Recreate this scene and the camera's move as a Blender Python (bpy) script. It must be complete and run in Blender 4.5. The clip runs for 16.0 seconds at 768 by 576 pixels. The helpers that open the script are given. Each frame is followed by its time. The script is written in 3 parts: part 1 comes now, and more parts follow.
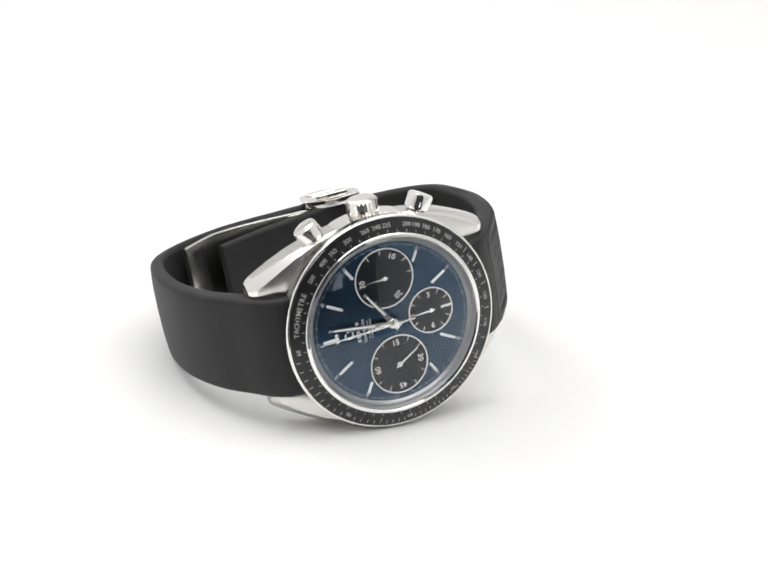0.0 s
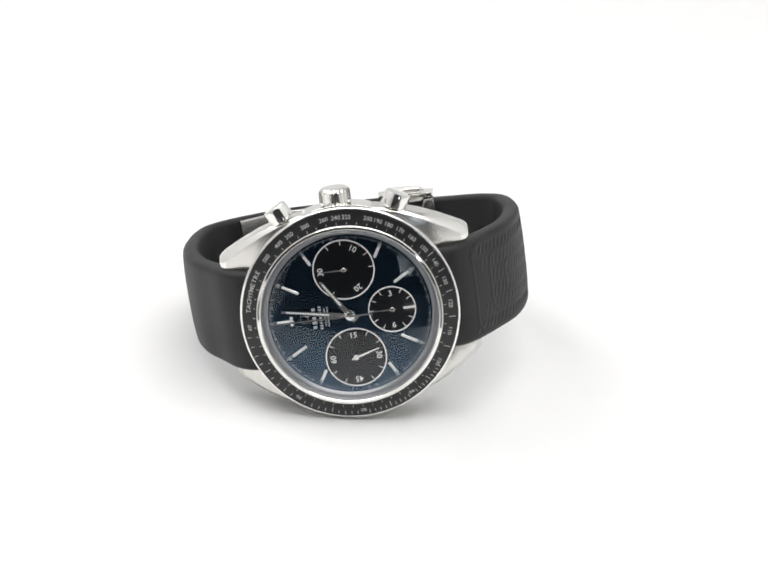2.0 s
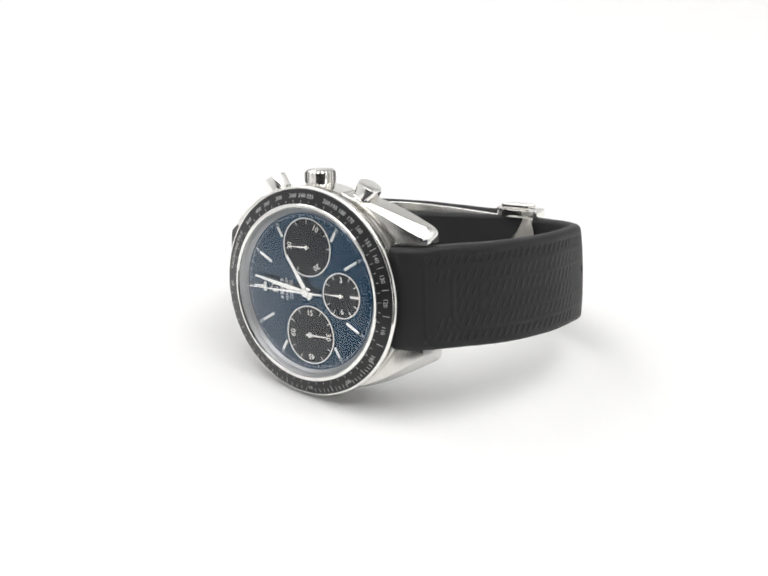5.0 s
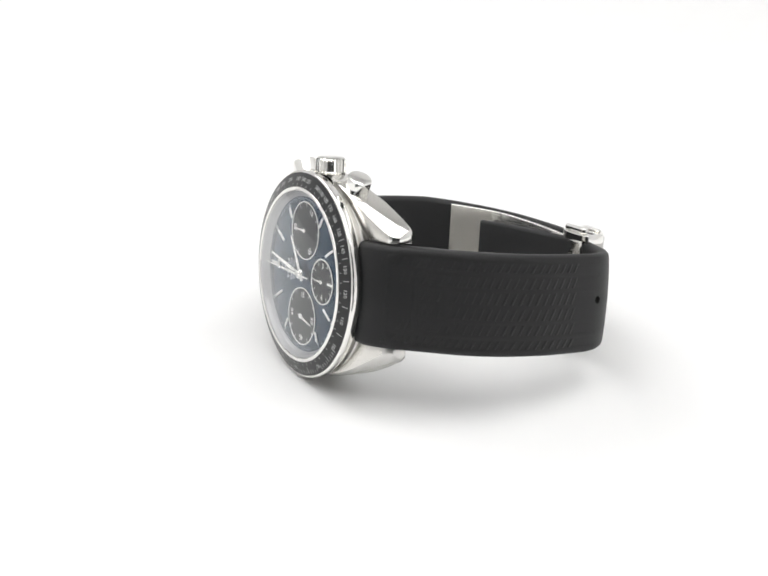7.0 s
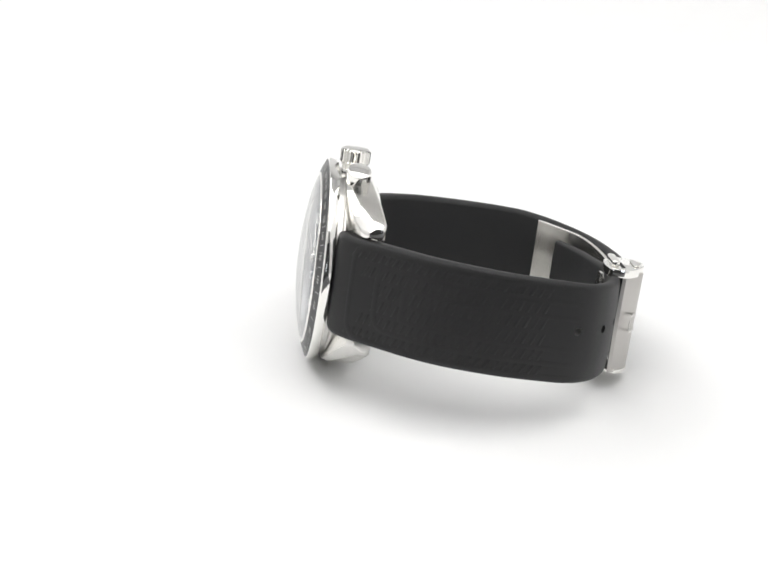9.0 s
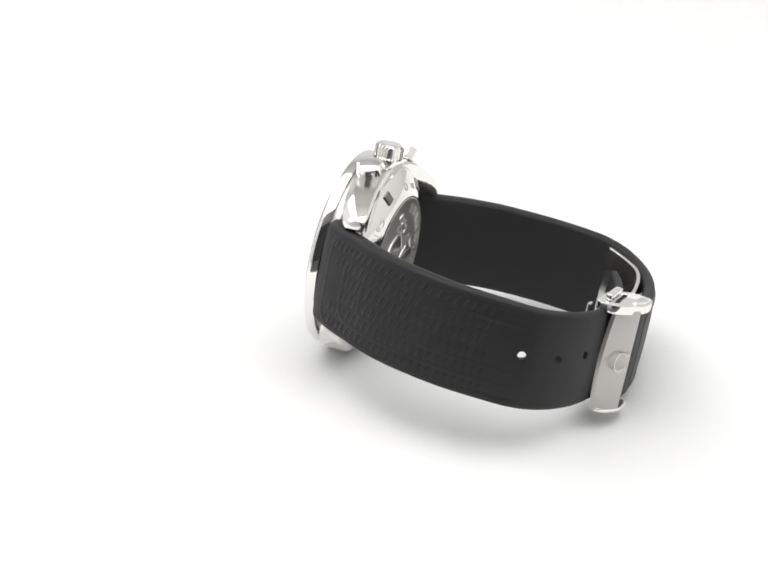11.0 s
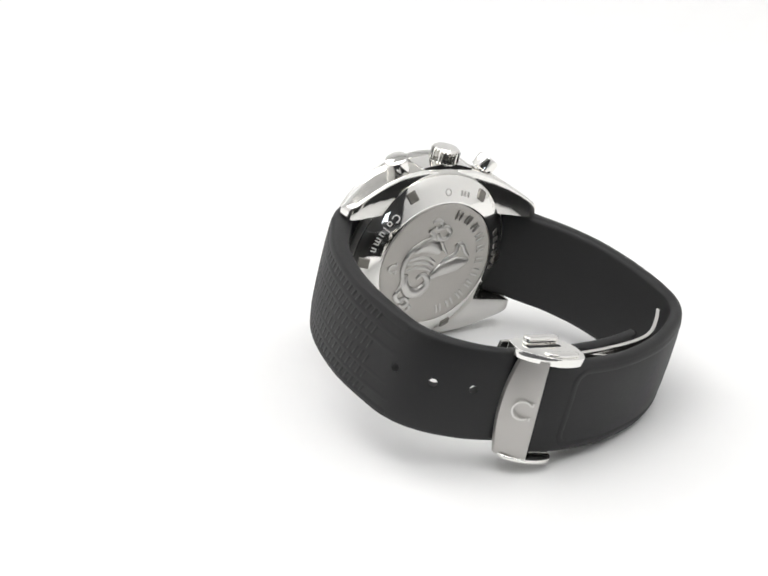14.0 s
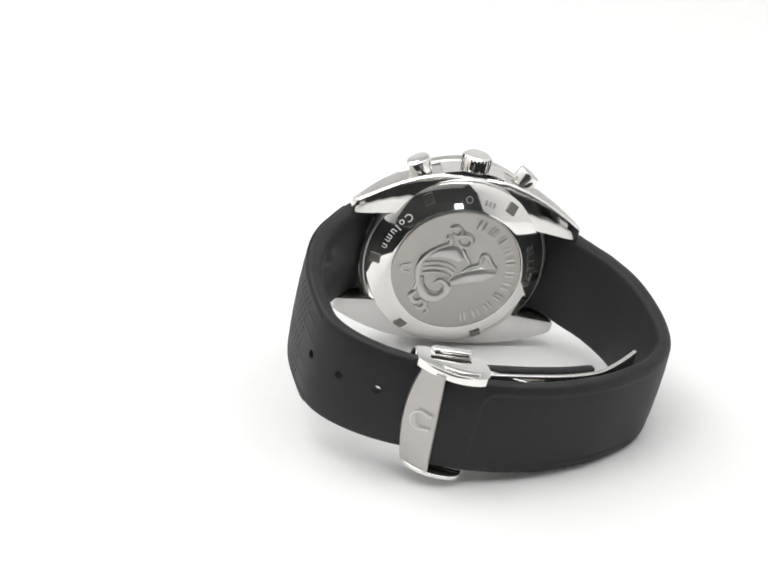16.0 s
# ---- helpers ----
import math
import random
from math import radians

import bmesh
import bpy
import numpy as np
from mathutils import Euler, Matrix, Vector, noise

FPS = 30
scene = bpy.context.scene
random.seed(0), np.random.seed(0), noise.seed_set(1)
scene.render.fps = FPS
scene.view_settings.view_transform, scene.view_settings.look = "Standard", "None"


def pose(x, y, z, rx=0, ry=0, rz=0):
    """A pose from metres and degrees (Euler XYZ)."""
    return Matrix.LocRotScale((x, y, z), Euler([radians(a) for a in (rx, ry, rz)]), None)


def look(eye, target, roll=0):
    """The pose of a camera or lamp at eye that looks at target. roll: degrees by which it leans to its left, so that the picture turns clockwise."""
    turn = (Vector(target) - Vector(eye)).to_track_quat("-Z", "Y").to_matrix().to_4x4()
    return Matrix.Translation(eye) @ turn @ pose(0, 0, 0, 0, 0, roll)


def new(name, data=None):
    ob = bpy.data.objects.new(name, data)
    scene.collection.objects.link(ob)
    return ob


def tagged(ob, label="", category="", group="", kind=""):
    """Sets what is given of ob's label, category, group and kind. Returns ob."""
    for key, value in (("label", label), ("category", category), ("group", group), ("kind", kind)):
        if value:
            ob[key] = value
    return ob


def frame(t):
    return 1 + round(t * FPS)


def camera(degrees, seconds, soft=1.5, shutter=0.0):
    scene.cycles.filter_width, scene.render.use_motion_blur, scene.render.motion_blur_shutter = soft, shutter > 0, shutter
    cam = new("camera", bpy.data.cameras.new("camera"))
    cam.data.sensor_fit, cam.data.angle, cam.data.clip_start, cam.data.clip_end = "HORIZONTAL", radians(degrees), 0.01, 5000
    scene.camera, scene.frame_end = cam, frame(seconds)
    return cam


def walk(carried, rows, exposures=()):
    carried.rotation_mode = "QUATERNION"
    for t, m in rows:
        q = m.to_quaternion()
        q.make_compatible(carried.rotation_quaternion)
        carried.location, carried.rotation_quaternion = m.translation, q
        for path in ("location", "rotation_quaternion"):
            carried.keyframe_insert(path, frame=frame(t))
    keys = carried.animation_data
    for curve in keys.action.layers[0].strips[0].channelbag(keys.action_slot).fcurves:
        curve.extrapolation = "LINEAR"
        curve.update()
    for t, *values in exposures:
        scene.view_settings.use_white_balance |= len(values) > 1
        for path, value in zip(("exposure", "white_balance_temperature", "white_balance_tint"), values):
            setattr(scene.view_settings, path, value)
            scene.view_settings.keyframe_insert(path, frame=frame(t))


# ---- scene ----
cam = camera(28.27, 16.0, soft=1.8)
EYE = Vector((0.0, -0.27592, 0.13870))
PITCH, YAW = 0.4097, -0.0174
AHEAD = Vector((math.sin(YAW) * math.cos(PITCH), math.cos(YAW) * math.cos(PITCH), -math.sin(PITCH)))
VIEW = look(EYE, EYE + AHEAD, 1.86)
walk(cam, [(0.0, VIEW), (16.0, VIEW)])

# ---- light: a large softbox over the table and a second one to the left, in a white tent open in front to a dim room with a far window ----
world = bpy.data.worlds.new("room_light")
scene.world = world
world.use_nodes = True
world.node_tree.nodes["Background"].inputs[0].default_value = (0.95, 0.97, 1.0, 1)
world.node_tree.nodes["Background"].inputs[1].default_value = 0.45


def softbox(name, at, target, wide, high, watts, colour=(1.0, 0.994, 0.988)):
    lamp = bpy.data.lights.new(name, "AREA")
    lamp.shape, lamp.size, lamp.size_y, lamp.energy, lamp.color = "RECTANGLE", wide, high, watts, colour
    ob = new(name, lamp)
    ob.matrix_world = look(at, target)
    return ob


softbox("softbox_overhead", (-0.08, -0.22, 1.06), (-0.07, -0.22, 0), 1.05, 1.95, 16.0)
softbox("softbox_side", (-0.55, 0.35, 0.60), (0, 0.15, 0.02), 0.45, 0.5, 2.0)
for x in (0.375, 0.445):
    softbox("window_light", (x, -1.12, 0.25), (0, 0, 0.03), 0.048, 0.20, 0.10, (0.85, 0.92, 1.0))

# ---- materials ----
MM = 0.001


def material(name, base, rough, metal=0.0, grain=0.0, scale=600.0, bump=0.0, spec=0.5, stretch=(1, 1, 1), wear=0.0):
    """A surface with fine grain, broad wear and slight relief."""
    mat = bpy.data.materials.new(name)
    mat.use_nodes = True
    nodes, links = mat.node_tree.nodes, mat.node_tree.links
    bsdf = nodes["Principled BSDF"]
    bsdf.inputs["Base Color"].default_value = (*base, 1)
    bsdf.inputs["Roughness"].default_value = rough
    bsdf.inputs["Metallic"].default_value = metal
    bsdf.inputs["Specular IOR Level"].default_value = spec
    coords, mapping = nodes.new("ShaderNodeTexCoord"), nodes.new("ShaderNodeMapping")
    mapping.inputs["Scale"].default_value = stretch
    links.new(coords.outputs["Object"], mapping.inputs["Vector"])
    fine, broad = nodes.new("ShaderNodeTexNoise"), nodes.new("ShaderNodeTexNoise")
    for tex, size in ((fine, scale), (broad, scale / 14)):
        tex.inputs["Scale"].default_value = size
        tex.inputs["Detail"].default_value = 5
        links.new(mapping.outputs["Vector"], tex.inputs["Vector"])
    if grain or wear:
        mix = nodes.new("ShaderNodeMath")
        mix.operation = "MULTIPLY_ADD"
        links.new(fine.outputs["Fac"], mix.inputs[0])
        mix.inputs[1].default_value = grain
        mix.inputs[2].default_value = rough - grain / 2
        second = nodes.new("ShaderNodeMath")
        second.operation = "MULTIPLY_ADD"
        links.new(broad.outputs["Fac"], second.inputs[0])
        second.inputs[1].default_value = wear
        links.new(mix.outputs[0], second.inputs[2])
        links.new(second.outputs[0], bsdf.inputs["Roughness"])
        tone = nodes.new("ShaderNodeMix")
        tone.data_type = "RGBA"
        tone.inputs["A"].default_value = (*[c * (1 - grain * 0.5) for c in base], 1)
        tone.inputs["B"].default_value = (*[min(1, c * (1 + grain * 0.5)) for c in base], 1)
        links.new(broad.outputs["Fac"], tone.inputs["Factor"])
        links.new(tone.outputs["Result"], bsdf.inputs["Base Color"])
    if bump:
        relief = nodes.new("ShaderNodeBump")
        relief.inputs["Strength"].default_value = bump
        relief.inputs["Distance"].default_value = 0.0001
        links.new(fine.outputs["Fac"], relief.inputs["Height"])
        links.new(relief.outputs["Normal"], bsdf.inputs["Normal"])
    return mat


PAPER = material("white_paper", (0.86, 0.86, 0.855), 0.75, grain=0.03, scale=900, bump=0.08, spec=0.3)
CLOTH = material("white_tent_cloth", (0.82, 0.82, 0.82), 0.85, grain=0.04, scale=400, bump=0.15, spec=0.2)
TABLE = material("dark_grey_laminate", (0.07, 0.07, 0.072), 0.5, grain=0.10, scale=200, bump=0.05)
ROOM_DARK = material("dim_room_grey", (0.06, 0.06, 0.06), 0.8, grain=0.06, scale=60, bump=0.1)
STEEL = material("polished_steel", (0.88, 0.87, 0.84), 0.045, 1.0, grain=0.03, scale=500, wear=0.03)
BRUSHED = material("brushed_steel", (0.66, 0.65, 0.63), 0.30, 1.0, grain=0.14, scale=700, bump=0.10, stretch=(1, 1, 12), wear=0.06)
MEDAL = material("bead_blasted_steel", (0.56, 0.54, 0.51), 0.38, 1.0, grain=0.14, scale=1400, bump=0.16, wear=0.08)
RECESS_SHADE = material("recess_shade_steel", (0.22, 0.21, 0.19), 0.30, 1.0, grain=0.12, scale=900, wear=0.05)
FLANK = material("brushed_flank_steel", (0.70, 0.685, 0.65), 0.22, 1.0, grain=0.12, scale=700, bump=0.08, stretch=(1, 12, 1), wear=0.05)
PLATE = material("fine_satin_steel", (0.74, 0.73, 0.70), 0.17, 1.0, grain=0.08, scale=800, bump=0.06, wear=0.05)
SATIN = material("satin_steel", (0.50, 0.485, 0.465), 0.36, 1.0, grain=0.12, scale=900, bump=0.12, wear=0.08)
RELIEF = material("worn_satin_relief", (0.62, 0.61, 0.59), 0.27, 1.0, grain=0.10, scale=900, bump=0.08, wear=0.06)
RUBBER = material("black_rubber", (0.0165, 0.0165, 0.017), 0.50, grain=0.10, scale=1500, bump=0.18, spec=0.35, wear=0.08)
INSERT = material("black_aluminium", (0.012, 0.012, 0.013), 0.30, grain=0.06, scale=1200, bump=0.05)
WHITE = material("white_print", (0.88, 0.88, 0.86), 0.5, grain=0.05, scale=800)
PRINT = material("dull_white_print", (0.44, 0.44, 0.43), 0.5, grain=0.08, scale=800)
SILVER_PRINT = material("silver_print", (0.58, 0.60, 0.63), 0.4, grain=0.05, scale=800)
LUME = material("white_lume", (0.95, 0.95, 0.94), 0.34, 0.45, grain=0.04, scale=700)
FLANGE = material("silver_grey_flange", (0.42, 0.425, 0.44), 0.30, 0.75, grain=0.06, scale=900, bump=0.05)
SLOT_SHADE = material("slot_shade_black", (0.006, 0.006, 0.006), 0.8, grain=0.05, scale=900)


def sunray(name, base, rough, rings=0.0):
    """Lacquered metal that is brushed in rays from its middle, or turned in rings."""
    mat = material(name, base, rough, 1.0, grain=0.02, scale=900)
    nodes, links = mat.node_tree.nodes, mat.node_tree.links
    bsdf = nodes["Principled BSDF"]
    coords = nodes.new("ShaderNodeTexCoord")
    relief = nodes.new("ShaderNodeBump")
    relief.inputs["Distance"].default_value = 0.00004
    if rings:
        wave = nodes.new("ShaderNodeTexWave")
        wave.wave_type, wave.rings_direction = "RINGS", "Z"
        wave.inputs["Scale"].default_value = rings
        links.new(coords.outputs["Object"], wave.inputs["Vector"])
        links.new(wave.outputs["Fac"], relief.inputs["Height"])
        relief.inputs["Strength"].default_value = 0.15
    else:
        grad = nodes.new("ShaderNodeTexGradient")
        grad.gradient_type = "RADIAL"
        links.new(coords.outputs["Object"], grad.inputs["Vector"])
        rays = nodes.new("ShaderNodeTexNoise")
        rays.noise_dimensions = "1D"
        rays.inputs["Scale"].default_value = 260
        rays.inputs["Detail"].default_value = 6
        links.new(grad.outputs["Fac"], rays.inputs["W"])
        links.new(rays.outputs["Fac"], relief.inputs["Height"])
        relief.inputs["Strength"].default_value = 0.04
    links.new(relief.outputs["Normal"], bsdf.inputs["Normal"])
    return mat


DIAL = sunray("blue_sunray_dial", (0.018, 0.045, 0.082), 0.19)
SUBDIAL = sunray("black_turned_subdial", (0.022, 0.024, 0.028), 0.30, rings=700)

CRYSTAL = bpy.data.materials.new("sapphire_crystal")
CRYSTAL.use_nodes = True
_n, _l = CRYSTAL.node_tree.nodes, CRYSTAL.node_tree.links
_n.remove(_n["Principled BSDF"])
_clear, _gloss = _n.new("ShaderNodeBsdfTransparent"), _n.new("ShaderNodeBsdfGlossy")
_mix, _slant = _n.new("ShaderNodeMixShader"), _n.new("ShaderNodeLayerWeight")
_slant.inputs["Blend"].default_value = 0.5
# coated against reflections from the front; both faces reflect at a slant
_bend, _gain = _n.new("ShaderNodeMath"), _n.new("ShaderNodeMath")
_bend.operation, _gain.operation = "POWER", "MULTIPLY_ADD"
_bend.inputs[1].default_value = 2.8
_gain.inputs[1].default_value, _gain.inputs[2].default_value = 0.93, 0.055
_clear.inputs["Color"].default_value = (0.99, 0.99, 0.99, 1)
_gloss.inputs["Roughness"].default_value = 0.02
_l.new(_slant.outputs["Facing"], _bend.inputs[0])
_l.new(_bend.outputs[0], _gain.inputs[0])
_l.new(_gain.outputs[0], _mix.inputs[0])
_l.new(_clear.outputs[0], _mix.inputs[1])
_l.new(_gloss.outputs[0], _mix.inputs[2])
_l.new(_mix.outputs[0], _n["Material Output"].inputs["Surface"])


# ---- mesh helpers, in millimetres ----
def part(name, bm, mat, parent=None, label="", smooth=30):
    """Links a bmesh as one mesh object under a thing or a part."""
    me = bpy.data.meshes.new(name)
    bmesh.ops.recalc_face_normals(bm, faces=bm.faces)
    bm.to_mesh(me)
    bm.free()
    me.transform(Matrix.Scale(MM, 4))
    me.materials.append(mat)
    if smooth:
        me.shade_smooth()
        me.set_sharp_from_angle(angle=radians(smooth))
    ob = new(name, me)
    ob.parent = parent
    return tagged(ob, label)


def lathe(profile, n=120, closed=False):
    """Turns (radius, z) points about z."""
    bm = bmesh.new()
    rows = []
    for k in range(n):
        a = 2 * math.pi * k / n
        rows.append([bm.verts.new((r * math.sin(a), r * math.cos(a), z)) for r, z in profile])
    steps = len(profile) if closed else len(profile) - 1
    for k in range(n):
        a, b = rows[k], rows[(k + 1) % n]
        for i in range(steps):
            j = (i + 1) % len(profile)
            bm.faces.new((a[i], a[j], b[j], b[i]))
    bmesh.ops.remove_doubles(bm, verts=bm.verts, dist=1e-5)
    return bm


def loft(sections):
    """A solid through equal rings of points, capped at both ends."""
    bm = bmesh.new()
    rings = [[bm.verts.new(p) for p in s] for s in sections]
    n = len(rings[0])
    for a, b in zip(rings, rings[1:]):
        for i in range(n):
            bm.faces.new((a[i], a[(i + 1) % n], b[(i + 1) % n], b[i]))
    bm.faces.new(rings[0][::-1])
    bm.faces.new(rings[-1])
    return bm


def prism(outline, z0, z1, bevel=0.0, segments=2):
    """An outline in x, y raised from z0 to z1."""
    bm = loft([[(x, y, z0) for x, y in outline], [(x, y, z1) for x, y in outline]])
    if bevel:
        bmesh.ops.bevel(bm, geom=bm.edges[:], offset=bevel, segments=segments, profile=0.6, affect="EDGES", clamp_overlap=True)
    return bm


def moved(bm, m):
    bm.transform(m)
    return bm


def joined(*parts):
    out = bmesh.new()
    for bm in parts:
        me = bpy.data.meshes.new("scratch")
        bm.to_mesh(me)
        bm.free()
        out.from_mesh(me)
        bpy.data.meshes.remove(me)
    return out


def ring_place(angle, radius, z=0.0, turn=0.0):
    """A pose at a clock angle (degrees, clockwise from twelve) whose y axis points outwards."""
    a = radians(angle)
    return Matrix.Translation((radius * math.sin(a), radius * math.cos(a), z)) @ Matrix.Rotation(-a + radians(turn), 4, "Z")


def bar(wide, long, high, bevel=0.05):
    return prism([(-wide / 2, -long / 2), (wide / 2, -long / 2), (wide / 2, long / 2), (-wide / 2, long / 2)], 0, high, bevel, 1)


def lettering(text, size, depth=0.02, bold=0.008):
    """The mesh of a line of text, centred, in the built-in font."""
    curve = bpy.data.curves.new("scratch", "FONT")
    curve.body, curve.size, curve.align_x, curve.align_y = text, size, "CENTER", "CENTER"
    curve.extrude, curve.resolution_u, curve.offset = depth, 2, size * bold
    ob = bpy.data.objects.new("scratch", curve)
    scene.collection.objects.link(ob)
    bpy.context.view_layer.update()
    me = bpy.data.meshes.new_from_object(ob.evaluated_get(bpy.context.evaluated_depsgraph_get()))
    bm = bmesh.new()
    bm.from_mesh(me)
    bpy.data.objects.remove(ob)
    bpy.data.curves.remove(curve)
    bpy.data.meshes.remove(me)
    return bm


def smooth_path(points, step=0.8):
    """A Catmull-Rom curve through (y, z) points, at even steps."""
    pts = [Vector(p) for p in points]
    pts = [2 * pts[0] - pts[1]] + pts + [2 * pts[-1] - pts[-2]]
    fine = []
    for a, b, c, d in zip(pts, pts[1:], pts[2:], pts[3:]):
        for k in range(24):
            t = k / 24
            fine.append(0.5 * (2 * b + (c - a) * t + (2 * a - 5 * b + 4 * c - d) * t * t + (3 * b - a - 3 * c + d) * t ** 3))
    fine.append(pts[-2])
    out, gone = [fine[0]], 0.0
    for a, b in zip(fine, fine[1:]):
        gone += (b - a).length
        if gone >= step:
            out.append(b)
            gone = 0.0
    out.append(fine[-1])
    return out


class Band:
    """A strap that follows the outer face given by a path in the y-z plane."""

    def __init__(self, points, inward, half, thick, drift):
        self.path, self.inward, self.half, self.thick, self.drift = smooth_path(points), inward, half, thick, drift

    def blend(self, values, u):
        return float(np.interp(u, *zip(*values)))

    def at(self, i, x, depth):
        """A point at step i, x across the strap (-1 to 1), so many mm below the outer face."""
        n = len(self.path)
        i = max(0, min(n - 1, i))
        a, b = self.path[max(0, int(i) - 1)], self.path[min(n - 1, int(i) + 1)]
        lo = self.path[int(i)]
        hi = self.path[min(n - 1, int(i) + 1)]
        p = lo.lerp(hi, i - int(i))
        d = (b - a).normalized()
        normal = Vector((-d.y, d.x)) * self.inward
        q = p + normal * depth
        u = i / (n - 1)
        return Vector((self.blend(self.drift, u) + x * self.blend(self.half, u), q.x, q.y))

    def mesh(self, corner=1.15, crown=0.35):
        sections = []
        n = len(self.path)
        for i in range(n):
            u = i / (n - 1)
            h, th = self.blend(self.half, u), self.blend(self.thick, u)
            c = min(corner, th * 0.42)
            ring = []
            for sx, sd, a0 in ((1, 0, 0), (1, 1, 1), (-1, 1, 2), (-1, 0, 3)):
                for k in range(4):
                    t = (k / 3 if a0 in (0, 2) else k / 3) * math.pi / 2
                    if a0 == 0:
                        ex, ed = math.sin(t), 1 - math.cos(t)
                        ring.append((h - c + c * ex, c * ed))
                    elif a0 == 1:
                        ring.append((h - c + c * math.cos(t), th - c + c * math.sin(t)))
                    elif a0 == 2:
                        ring.append((-h + c - c * math.sin(t), th - c + c * math.cos(t)))
                    else:
                        ring.append((-h + c - c * math.cos(t), c - c * math.sin(t)))
            for x in (-0.5, 0.0, 0.5):
                ring.append((x * h, -crown * (1 - x * x)))
            sections.append([self.at(i, x / h, d) for x, d in ring])
        return loft(sections)


# ---- the room ----
def plane(name, size, m, mat, label):
    bm = bmesh.new()
    bmesh.ops.create_grid(bm, x_segments=2, y_segments=2, size=size / 2 * 1000)
    ob = part(name, bm, mat, None, label, 0)
    ob.matrix_world = m
    return tagged(ob, category=name.split("_")[0], kind="structure")


# Dark table top, added below the paper so that the dial mirrors dark.
plane("floor", 3.2, pose(0, 0, -0.006), TABLE, "dark grey table top added under the paper for dark reflections")
# The front notch lies out of view, added to bare the table to reflections.
sheet = part("backdrop", prism([(-600, -700), (-330, -700), (-70, -94), (78, -91), (480, -650), (600, -650), (600, 900), (-600, 900)], -3, 0), PAPER, None, "seamless matt white paper sheet, front notch added out of view for dark reflections", 0)
tagged(sheet, category="backdrop", kind="structure")


def panel(name, x0, x1, y0, y1, z0, z1, mat, label):
    """A flat slab of cloth or wall, in metres."""
    bm = prism([(x0 * 1000, y0 * 1000), (x1 * 1000, y0 * 1000), (x1 * 1000, y1 * 1000), (x0 * 1000, y1 * 1000)], z0 * 1000, z1 * 1000)
    return tagged(part(name, bm, mat, None, label, 0), category=name.split("_")[0], kind="structure")


panel("wall_1", -0.604, 0.604, 0.902, 0.912, -0.006, 1.1, CLOTH, "plain white photo tent cloth back")
panel("wall_2", -0.614, -0.604, -1.22, 0.912, -0.006, 1.1, CLOTH, "plain white photo tent cloth side")
panel("wall_3", 0.604, 0.614, -0.82, 0.912, -0.006, 1.1, CLOTH, "plain white photo tent cloth side")
panel("ceiling", -0.614, 0.614, -1.3, 0.912, 1.104, 1.114, CLOTH, "plain white photo tent cloth top")
# Unseen wall behind the camera; the room's dimness is put into its colour.
panel("wall_4", -1.6, 1.6, -1.6, -1.58, -0.006, 2.4, ROOM_DARK, "plain wall added behind the camera, dark grey for the room's dimness")

# ---- the watch: dial in its x-y plane, twelve at +y, crown at +x, lying on its nine o'clock side ----
watch = tagged(new("wristwatch"), "steel chronograph wristwatch, blue dial, black rubber strap, lying on its side", "watch")

# case body with a stepped flank
case = part("case", lathe([(16.5, -1.7), (18.7, -1.7), (18.7, -2.75), (19.85, -2.8), (20.05, -2.95), (20.05, -3.25), (19.9, -3.4), (19.45, -3.45), (19.35, -6.5), (19.1, -6.55), (19.1, -6.8), (19.3, -6.85), (19.25, -7.3), (18.7, -7.9), (12, -8.2)], 140), BRUSHED, watch, "brushed steel watch case")


def lug(sx, sy):
    """One bevelled lug, from the case flank to its drooping tip."""
    rows = ((2.5, 8.0, 19.3, -7.6, -2.95, 0.3), (7.0, 9.0, 19.1, -7.8, -2.85, 0.5), (11.0, 10.0, 18.2, -8.3, -2.75, 0.8), (15.0, 10.0, 16.8, -9.0, -3.0, 1.2),
            (18.0, 9.9, 15.4, -9.6, -3.7, 1.6), (20.5, 9.8, 14.1, -10.1, -4.7, 2.0), (22.3, 9.8, 13.1, -10.4, -5.7, 2.2), (23.2, 9.9, 12.5, -10.3, -6.5, 1.9), (23.7, 10.2, 12.0, -9.9, -7.3, 1.2))
    bm = loft([[(x * sx, y * sy, z) for x, z in ((x0, z1), (x1 - bev * 0.75, z1), (x1 - 0.05, z1 - bev), (x1, z0 + 0.5), (x1 - 0.4, z0), (x0, z0))] for y, x0, x1, z0, z1, bev in rows])
    bmesh.ops.recalc_face_normals(bm, faces=bm.faces)
    edges = [e for e in bm.edges if len(e.link_faces) == 2 and e.calc_face_angle() > 0.5]
    bmesh.ops.bevel(bm, geom=edges, offset=0.12, segments=2, profile=0.5, affect="EDGES", clamp_overlap=True)
    return bm


for sx in (1, -1):
    for sy in (1, -1):
        ob = part("lug", lug(sx, sy), STEEL if sx > 0 else BRUSHED, watch, "bevelled polished steel lug" if sx > 0 else "")
        # only the bevel is polished; the flat faces are brushed
        ob.data.materials.append(FLANK)
        for face in ob.data.polygons:
            face.material_index = int(face.normal.z > 0.85 or abs(face.normal.x) > 0.86)

for sy in (1, -1):
    part("spring_bar_end", moved(lathe([(0, 0.03), (0.28, 0.03), (0.32, -0.3)], 16), Matrix.Translation((13.35, 21.6 * sy, -8.6)) @ Vector((0.86, 0.5 * sy, 0)).to_track_quat("Z", "Y").to_matrix().to_4x4()), SATIN, watch, "small drilled spring bar end", 0)

